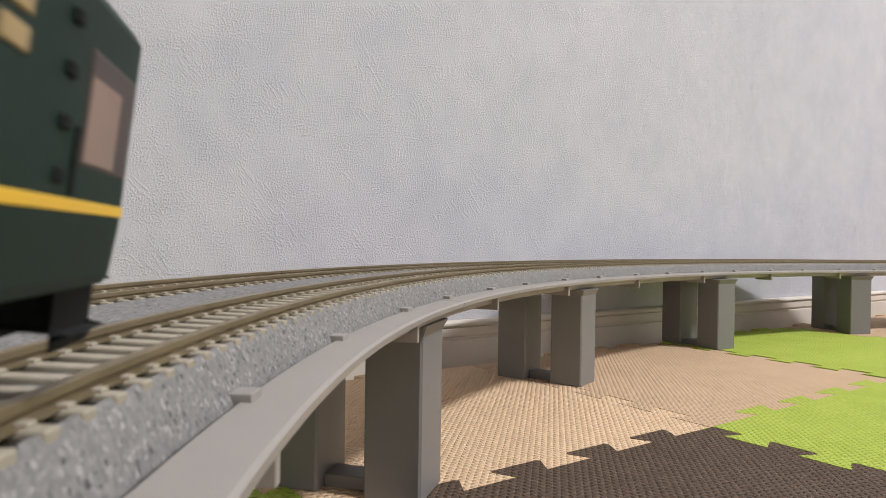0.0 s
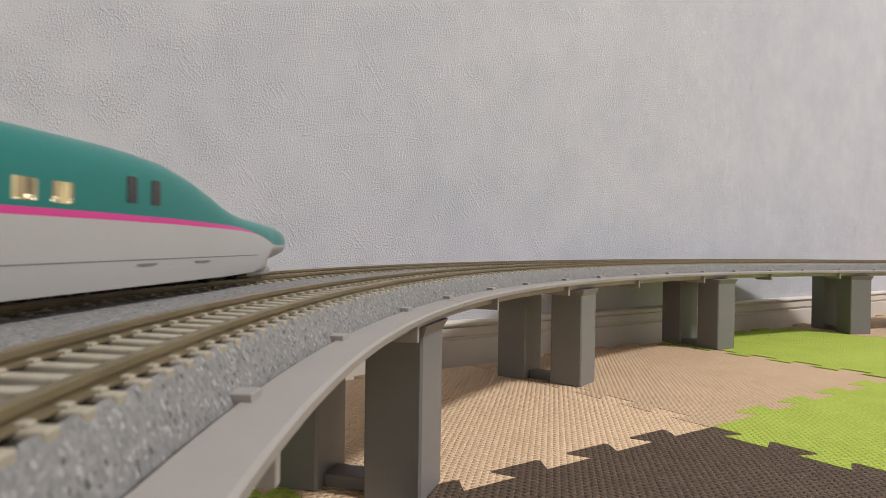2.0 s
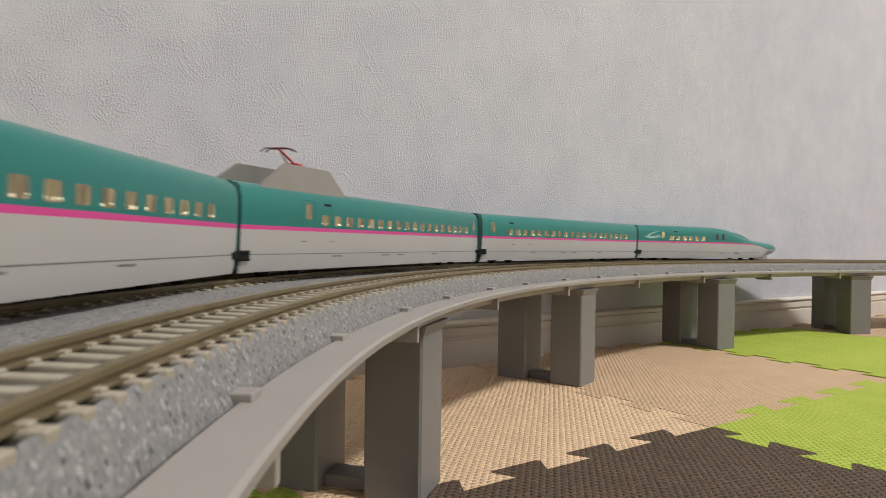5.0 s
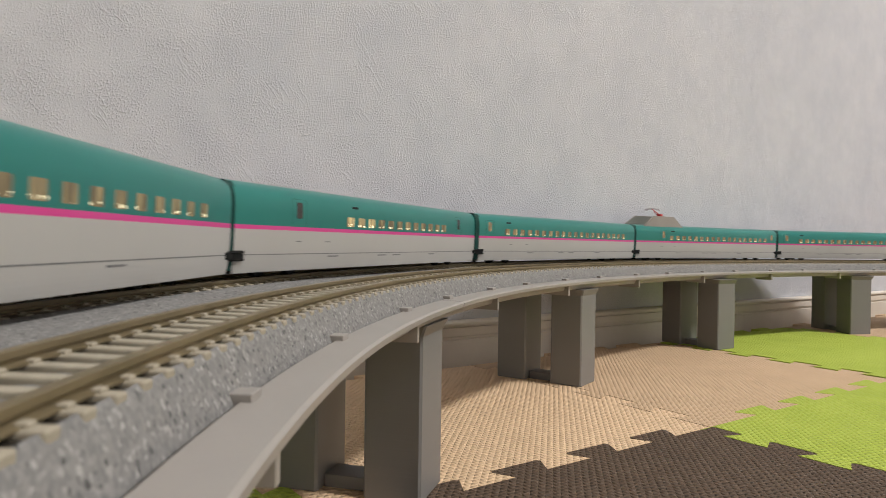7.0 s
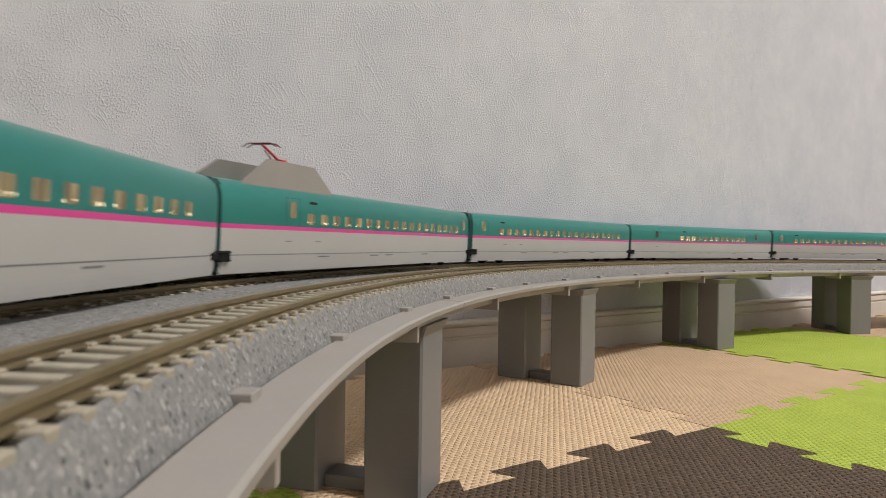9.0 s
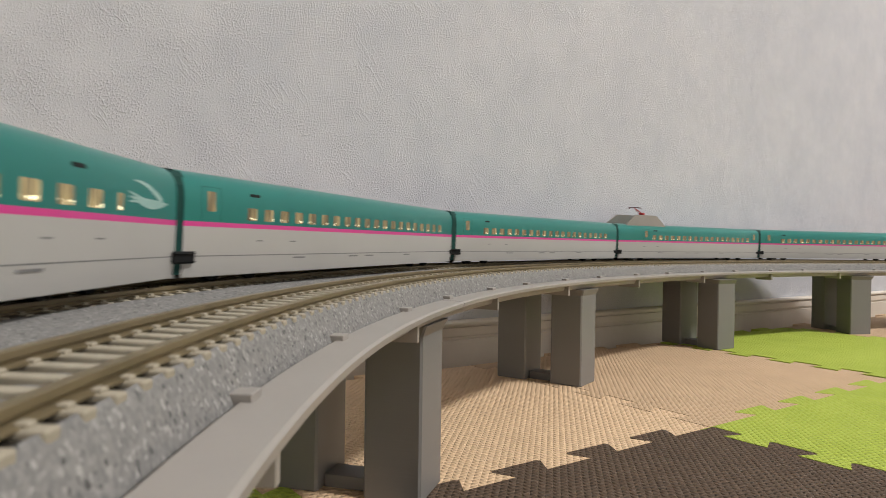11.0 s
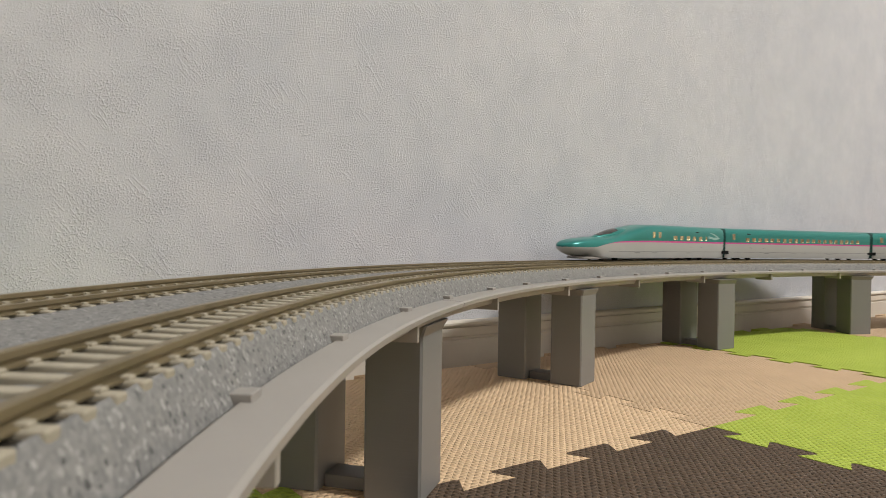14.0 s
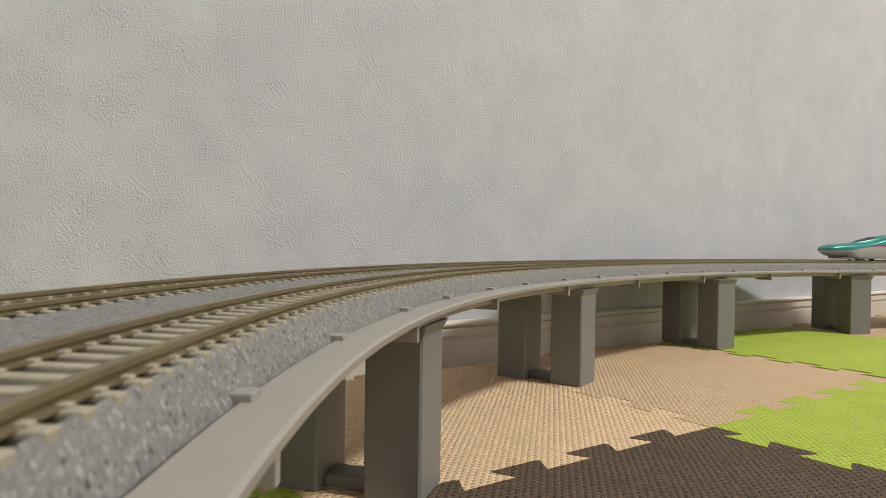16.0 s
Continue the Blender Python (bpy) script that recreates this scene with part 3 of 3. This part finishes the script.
def pantograph(root, x):
    bm = bmesh.new()
    box(bm, x - 0.6, x + 1.9, -1.6, 1.6, ZT - 0.4, ZT + 7.2, None, 0.4)
    part("pantograph_base", bm, MAT["red"], root, "red pantograph foot")
    bm = bmesh.new()
    rod(bm, (x + 0.8, 0, ZT + 6.6), (x - 6.8, 0, ZT + 10.0), 0.34)
    rod(bm, (x - 0.6, 0.9, ZT + 6.2), (x - 5.0, 0.5, ZT + 8.8), 0.16)
    part("pantograph_arm", bm, MAT["red"], root, "red pantograph arm")
    bm = bmesh.new()
    for dx in (-0.9, 0.9):
        rod(bm, (x - 7.0 + dx, -3.4, ZT + 10.2), (x - 7.0 + dx, 3.4, ZT + 10.2), 0.16)
        for k in (-1, 1):
            rod(bm, (x - 7.0 + dx, k * 3.4, ZT + 10.2), (x - 7.0 + dx, k * 5.0, ZT + 9.3), 0.15)
    rod(bm, (x - 7.9, 0, ZT + 10.1), (x - 6.1, 0, ZT + 10.1), 0.22)
    part("collector_head", bm, MAT["maroon"], root, "thin dark red collector head")


def train_car(kind, panto):
    root = tagged(new("train_car"), "model bullet train coach, green over white with pink stripe, lit windows", "train car", "bullet train cars")
    h = 75.6
    shell(root, plain_stations(-h, h))
    groove_line(root, -h + 0.5, h - 0.5)
    end_wall(root, h, 1)
    end_wall(root, -h, -1)
    bogie(root, 54)
    bogie(root, -54)
    vents(root, (-36, -8, 2, 30))
    if kind == "first":
        windows(root, [-27.5 + 6.2 * k for k in range(12)], 4.0, bright=3)
        doors(root, (-52, 56), "glass")
        display(root, -25)
    else:
        first, count = (-42.5, 18) if kind == "a" else (-55, 20)
        windows(root, [first + 6.1 * k for k in range(count)], 3.4)
        doors(root, (-50.3, 69.5) if kind == "a" else (-68,))
        display(root, first + 1)
    if panto == "main":
        hood(root, -h + 4.5, -h + 48.5, ZT + 5.6, 11, 14)
        pantograph(root, -h + 32.5)
    return root


def nose_stations():
    """Body of the end car from its gangway end (x = -80.9) to the tip of the nose (x = 76.4)."""
    st = [(-80.9 + 6.75 * k, ZB, ZT, WB, 12.25, 0.95) for k in range(10)]
    # distance from the tip: bottom, top, half width, colour border, stripe
    rows = [(84, 1.6, 22.0, 10.2, 12.25, 0.95), (76, 1.6, 21.8, 10.2, 12.2, 0.95), (68, 1.6, 21.2, 10.2, 12.15, 0.92), (60, 1.6, 19.9, 10.15, 12.0, 0.88), (52, 1.6, 18.0, 10.1, 11.8, 0.8),
            (45, 1.6, 16.0, 10.1, 11.6, 0.75), (39, 1.7, 14.7, 10.0, 11.25, 0.55), (34, 1.8, 14.0, 9.95, 10.7, 0.3), (30, 1.8, 13.6, 9.9, 10.1, 0.12), (26, 1.9, 13.3, 9.75, 9.4, 0.05), (23, 2.0, 13.1, 9.55, 8.7, 0.04), (21, 2.1, 12.95, 9.35, 8.2, 0.03), (19, 2.3, 12.8, 9.1, 7.85, 0.03), (17, 2.5, 12.65, 8.85, 7.75, 0.03),
            (14, 2.4, 12.4, 8.7, 7.7, 0.03), (9, 2.7, 11.8, 8.0, 7.7, 0.03), (5.5, 3.2, 11.1, 7.1, 7.7, 0.03), (3, 3.9, 10.35, 6.0, 7.7, 0.03), (1.4, 4.8, 9.55, 4.6, 7.65, 0.03), (0.4, 5.8, 8.8, 2.9, 7.6, 0.02), (0.08, 6.5, 8.4, 1.7, 7.55, 0.02), (0.0, 7.3, 7.75, 0.05, 7.52, 0.01)]
    # the last value hollows the chin: 0 for the full fender, 1 for the bowl under the beak
    return st[:-1] + [(76.4 - d + max(0.0, 1 - d / 40) * 0.6, zb, zt, w, zc, sw, min(1.55, max(1.06, 1.06 + (d - 17) * 0.055)), min(1.0, max(0.0, (22.5 - d) / 5.5))) for d, zb, zt, w, zc, sw in rows]


def swoosh(root):
    """Pale bird-shaped mark near the gangway end, as a plain curved shape."""
    for side in (1, -1):
        bm = bmesh.new()
        n = 12
        for lobe in range(5):
            rows = []
            for k in range(n + 1):
                q = k / n
                if lobe == 0:      # body, pointed at the beak
                    x, z, t = -75.5 + 12 * q, 14.9 - 0.4 * math.sin(q * 3.0), 0.75 * math.sin(math.pi * min(1, q * 0.85)) + 0.05
                elif lobe == 1:    # raised wing
                    x, z, t = -73.0 + 11.0 * q, 15.0 + 2.9 * math.sin(q * 1.7) ** 0.9, 0.62 * (1 - q) + 0.10
                else:              # tail feathers
                    x, z, t = -66.5 + 6.2 * q, 14.9 + (lobe - 3) * 0.75 * q + 0.4 * q, 0.34 * (1 - 0.6 * q)
                rows.append([Vector((x, side * (half_width(zz, ZB, ZT, WB) + 0.03 + 0.004 * lobe), zz)) * M for zz in (z - t, z, z + t)])
            grid_mesh(bm, rows)
        part("mark", bm, MAT["mark"], root, "pale swoosh mark")


def end_car(cab="window"):
    root = tagged(new("train_end_car"), "model bullet train end car with a long green and white nose", "train car", "bullet train cars")
    shell(root, nose_stations())
    # groove and skirt follow the body right up to the chin
    run = [s[:3] + (s[3] + 0.03,) + s[4:] for s in nose_stations() if s[0] < 47]
    bm = bmesh.new()
    skin(bm, run, lambda s: 5.54, lambda s: 5.74, 1)
    part("groove", bm, MAT["line"], root)
    run = [s[:3] + (s[3] + 0.07,) + s[4:] for s in nose_stations() if s[0] < 47]
    bm = bmesh.new()
    skin(bm, run, lambda s: s[1] + 0.1, lambda s: 5.52, 3)
    part("skirt", bm, MAT["white_paint"], root, smooth=True)
    end_wall(root, -80.9, -1)
    bogie(root, 40)
    bogie(root, -54)
    vents(root, (-36, 2, 20))
    windows(root, [-49.6 + 6.4 * k for k in range(6)], 3.9, sides=(-1,), mat="bright_window")
    windows(root, [-20.3 - 7.5 * k for k in range(5)], 3.9, sides=(1,), mat="bright_window")
    windows(root, [-57.6], 1.9, sides=(1,), mat="bright_window")
    display(root, -46)
    swoosh(root)
    bm = bmesh.new()
    wall_panel(bm, -59.6, -56.9, 14.1, 18.0, -1, 0.03)
    part("door_window", bm, MAT["lamp_window"], root, "lit door window")
    for side in (1, -1):
        for x in (-3.0, 3.4):
            bm = bmesh.new()
            wall_panel(bm, x - 1.25, x + 1.25, 13.9, 17.7, side, 0.12, zt=21.6)
            part("cab_door_window", bm, MAT[cab], root, "narrow cab window")
    # cab canopy with its wrap-round windscreen
    bm = bmesh.new()
    rows = []
    for k in range(15):
        q = k / 14
        x = 16.5 + 34 * q
        h = 3.7 * math.sin(math.pi * (0.18 + 0.82 * q)) ** 1.0 * (1 - 0.25 * q)
        base = 16.2 - 3.4 * q
        w = 5.6 * math.sin(math.pi * min(1, 0.35 + 0.62 * q)) ** 0.6
        rows.append([Vector((x, w * math.cos(math.pi * j / 12), base + 0.2 + (h + 0.4) * math.sin(math.pi * j / 12))) * M for j in range(13)])
    grid_mesh(bm, rows)
    bmesh.ops.recalc_face_normals(bm, faces=bm.faces)
    part("cab_canopy", bm, MAT["green_paint"], root, "green cab canopy", smooth=True)
    bm = bmesh.new()
    rows = []
    for k in range(9):
        q = 0.42 + 0.46 * k / 8
        x = 16.5 + 34 * q
        h = 3.7 * math.sin(math.pi * (0.18 + 0.82 * q)) * (1 - 0.25 * q)
        base = 16.2 - 3.4 * q
        w = 5.6 * math.sin(math.pi * min(1, 0.35 + 0.62 * q)) ** 0.6
        e = 0.16 + 0.10 * abs(k - 4) / 4
        rows.append([Vector((x, (w + 0.12) * math.cos(math.pi * (e + (1 - 2 * e) * j / 10)), base + 0.32 + (h + 0.4) * math.sin(math.pi * (e + (1 - 2 * e) * j / 10)))) * M for j in range(11)])
    grid_mesh(bm, rows)
    bmesh.ops.recalc_face_normals(bm, faces=bm.faces)
    part("windscreen", bm, MAT["glass"], root, "dark tinted wrap-round windscreen", smooth=True)
    bm = bmesh.new()
    grid_mesh(bm, [[Vector((x, y * w, z)) * M for y, z in ((-1, 1.1), (-1, 1.9), (-0.8, 2.5), (0.8, 2.5), (1, 1.9), (1, 1.1), (-1, 1.1))] for x, w in ((44, 8.6), (54, 8.4), (60, 7.6), (64, 6.2), (66.5, 4.0), (67, 0.1))])
    bmesh.ops.recalc_face_normals(bm, faces=bm.faces)
    part("plough", bm, MAT["hood"], root, "pale grey lower plough")
    return root


def green_coach():
    root = tagged(new("sleeper_coach"), "deep green model railway coach with a yellow stripe", "train car")
    L = 122.0

    def prof(k):
        return [(0, 25.0), (4.6, 24.6), (7.2, 23.4), (9.2, 21.5), (9.6, 20.9), (9.7, 10.4), (9.5, 7.6), (9.2, 7.0), (0, 7.0)][k]

    rows = []
    for x, g in ((-L / 2, 0.965), (-L / 2 + 0.6, 1.0), (L / 2 - 0.6, 1.0), (L / 2, 0.965)):
        ring = [prof(k) for k in range(9)] + [(-prof(k)[0], prof(k)[1]) for k in range(7, 0, -1)]
        rows.append([Vector((x, y * g, 13 + (z - 13) * g)) * M for y, z in ring])
    bm = bmesh.new()
    vv = grid_mesh(bm, rows, True)
    bm.faces.new(vv[0][::-1])
    bm.faces.new(vv[-1])
    bmesh.ops.recalc_face_normals(bm, faces=bm.faces)
    part("body", bm, MAT["olive"], root, "deep green painted body")
    for side in (1, -1):
        bm = bmesh.new()
        box(bm, -L / 2 + 0.5, L / 2 - 0.5, min(side * 9.45, side * 9.78), max(side * 9.45, side * 9.78), 10.9, 11.5, None, 0.03)
        part("stripe", bm, MAT["yellow"], root, "yellow waist stripe")
        for x, w in ((-56.4, 7.6), (-22, 9), (-7, 9), (8, 9), (23, 9), (38, 9), (54, 6)):
            bm = bmesh.new()
            box(bm, x - w / 2, x + w / 2, min(side * 9.2, side * 9.72), max(side * 9.2, side * 9.72), 13.0, 18.7, None, 0.2)
            win = part("window", bm, MAT["smoke"], root, "brown-tinted window with a pale blind")
            bm = bmesh.new()
            box(bm, x - w / 2 + 2.6, x + w / 2 - 0.4, min(side * 9.3, side * 9.76), max(side * 9.3, side * 9.76), 13.3, 17.4, None, 0.05)
            part("blind", bm, MAT["blind"], win, "pale pink blind")
        for x, z in ((-50.2, 19.3), (-50.2, 17.0), (-50.2, 14.7), (-50.2, 12.4)):
            bm = bmesh.new()
            box(bm, x - 0.45, x + 0.45, min(side * 9.1, side * 9.9), max(side * 9.1, side * 9.9), z - 0.35, z + 0.35, None, 0.15)
            part("hinge", bm, MAT["dark"], root)
        bm = bmesh.new()
        box(bm, -52.2, -51.7, min(side * 9.3, side * 9.8), max(side * 9.3, side * 9.8), 11.6, 14.8)
        part("door_edge", bm, MAT["dark"], root)
        bm = bmesh.new()
        for z in (17.0, 18.4):
            box(bm, -45.8, -43.6, min(side * 9.2, side * 9.75), max(side * 9.2, side * 9.75), z - 0.55, z + 0.4, None, 0.1)
        part("emblem", bm, MAT["gold"], root, "gold emblem bars")
    bogie(root, -47)
    bogie(root, 47)
    for d in (-1, 1):
        bm = bmesh.new()
        box(bm, d * 58, d * 63, -2, 2, 3.0, 5.0, None, 0.4)
        box(bm, d * 57.5, d * 61.5, -8.2, -4.6, 4.4, 7.2, None, 1.0)
        box(bm, d * 57.5, d * 61.5, 4.6, 8.2, 4.4, 7.2, None, 1.0)
        part("coupler", bm, MAT["dark"], root)
    return root


def straight_lines():
    """Sections beyond the view, on which the train waits and leaves: one built, the rest copied."""
    s0, s1 = JOINTS[-1], JOINTS[-1] + 160
    a = viaduct_section(s0, s1)
    b = tagged(new("track_section"), "double model track, brown rails and pale sleepers in grey gravel", "track", "track sections")
    bm = bmesh.new()
    sweep(bm, s0 + 0.1, s1 - 0.1, [(-25.4, TOP - 0.4), (-22.7, RAIL - 1.75), (22.7, RAIL - 1.75), (25.4, TOP - 0.4)], 160)
    part("ballast_bed", bm, MAT["ballast"], b, "grey moulded gravel bed")
    bm = bmesh.new()
    for c in (-CEN, CEN):
        for k in range(36):
            box(bm, -0.8, 0.8, -6.6, 6.6, -2.4, -1.3, frame_at(s0 + 2.2 + 4.4 * k, CEN + c, RAIL, CANT))
        for g, dz in ((-4.5, 4.5), (4.5, -4.5)):
            r = bmesh.new()
            sweep(r, s0 + 0.1, s1 - 0.1, rail_profile(c + g, RAIL + dz * math.sin(CANT)), 160)
            part("rail", r, MAT["rail"], b)
    tagged(part("sleeper_row", bm, MAT["sleeper"], b), kind="stuff")
    p = pier(s0 - 18)
    low = pier(s0 + 142, 42.0, 0.0, FLOOR)
    base = frame_at(s0, 0, 0)
    spots = [JOINTS[-1] + 160 * k for k in range(1, 10)] + [JOINTS[0] - 160 * k for k in range(1, 11)]
    for s in spots:
        m = frame_at(s, 0, 0) @ base.inverted()
        for ob in (a, b):
            copy_thing(ob, m @ ob.matrix_basis)
        # past the mats the piers reach down to the floor
        foot = MAT0.inverted() @ at(s - 18, 42, 0)
        on_mat = US[0] < foot.x / M < US[-1] and VS[0] < foot.y / M < VS[-1]
        if on_mat:
            copy_thing(p, m @ p.matrix_basis)
        elif s != s0 + 160:
            copy_thing(low, frame_at(s - 18, 42, 0))


straight_lines()

CARS = []
CARS.append(end_car("glass"))
mid = {}
for i in range(2, 10):
    kind = "first" if i == 5 else ("a" if i in (3, 7) else "b")
    panto = {3: "main", 7: "main"}.get(i, "")
    if (kind, panto) in mid:
        CARS.append(copy_thing(mid[(kind, panto)], Matrix()))
    else:
        mid[(kind, panto)] = train_car(kind, panto)
        CARS.append(mid[(kind, panto)])
CARS.append(end_car("lamp_window"))
COACH = green_coach()

# arc length of the leading nose by time
HEAD = [(0.0, -405), (1.5, -191), (2.0, -121), (2.5, -50), (3.0, 22), (3.5, 95), (4.0, 167), (4.2, 196.5), (7.0, 630), (8.0, 784), (9.0, 937), (11.5, 1310), (12.0, 1382), (12.5, 1453), (13.0, 1524),
        (13.5, 1595), (14.0, 1666), (14.5, 1738), (15.0, 1808), (16.0, 1942)]
ENDCAR = 164.0  # nose to the first gap between cars


def head_s(t):
    ts = [p[0] for p in HEAD]
    ss = [p[1] for p in HEAD]
    for k in range(len(ts) - 1):
        if t <= ts[k + 1]:
            break
    # smooth Hermite run through the table

    def slope(i):
        if i == 0 or i == len(ts) - 1:
            a, b = (0, 1) if i == 0 else (len(ts) - 2, len(ts) - 1)
            return (ss[b] - ss[a]) / (ts[b] - ts[a])
        return (ss[i + 1] - ss[i - 1]) / (ts[i + 1] - ts[i - 1])

    h = ts[k + 1] - ts[k]
    u = (t - ts[k]) / h
    return ((2 * u ** 3 - 3 * u ** 2 + 1) * ss[k] + (u ** 3 - 2 * u ** 2 + u) * h * slope(k) + (-2 * u ** 3 + 3 * u ** 2) * ss[k + 1] + (u ** 3 - u ** 2) * h * slope(k + 1))


def car_pose(s, o, bank, rear=54.0, front=54.0):
    """A car whose bogies stand on the line at s - rear and s + front."""
    a, b = at(s - rear, o, RAIL), at(s + front, o, RAIL)
    h = math.atan2(b.y - a.y, b.x - a.x)
    m = Matrix.Translation(a + (b - a) * rear / (rear + front))
    return m @ Matrix.Rotation(h, 4, "Z") @ Matrix.Rotation(bank, 4, "X")


def motions():
    times = [0.5 * k for k in range(33)]
    for i, car in enumerate(CARS):
        rows = []
        for t in times:
            s = head_s(t) - (80.25 if i == 0 else ENDCAR + PITCH * (i - 0.5) if i < 9 else ENDCAR + 82.0 + PITCH * 8)
            m = car_pose(s, 0.0, CANT, 48 if i == 9 else 54, 48 if i == 0 else 54)
            rows.append((t, m @ Matrix.Rotation(math.pi, 4, "Z") if i == 9 else m))
        walk(car, rows)
    rows = [(t, car_pose(-270.0 - 61 - 66.0 * t, SP, radians(7.0), 44, 44) @ Matrix.Rotation(math.pi, 4, "Z")) for t in times]
    walk(COACH, rows)


motions()
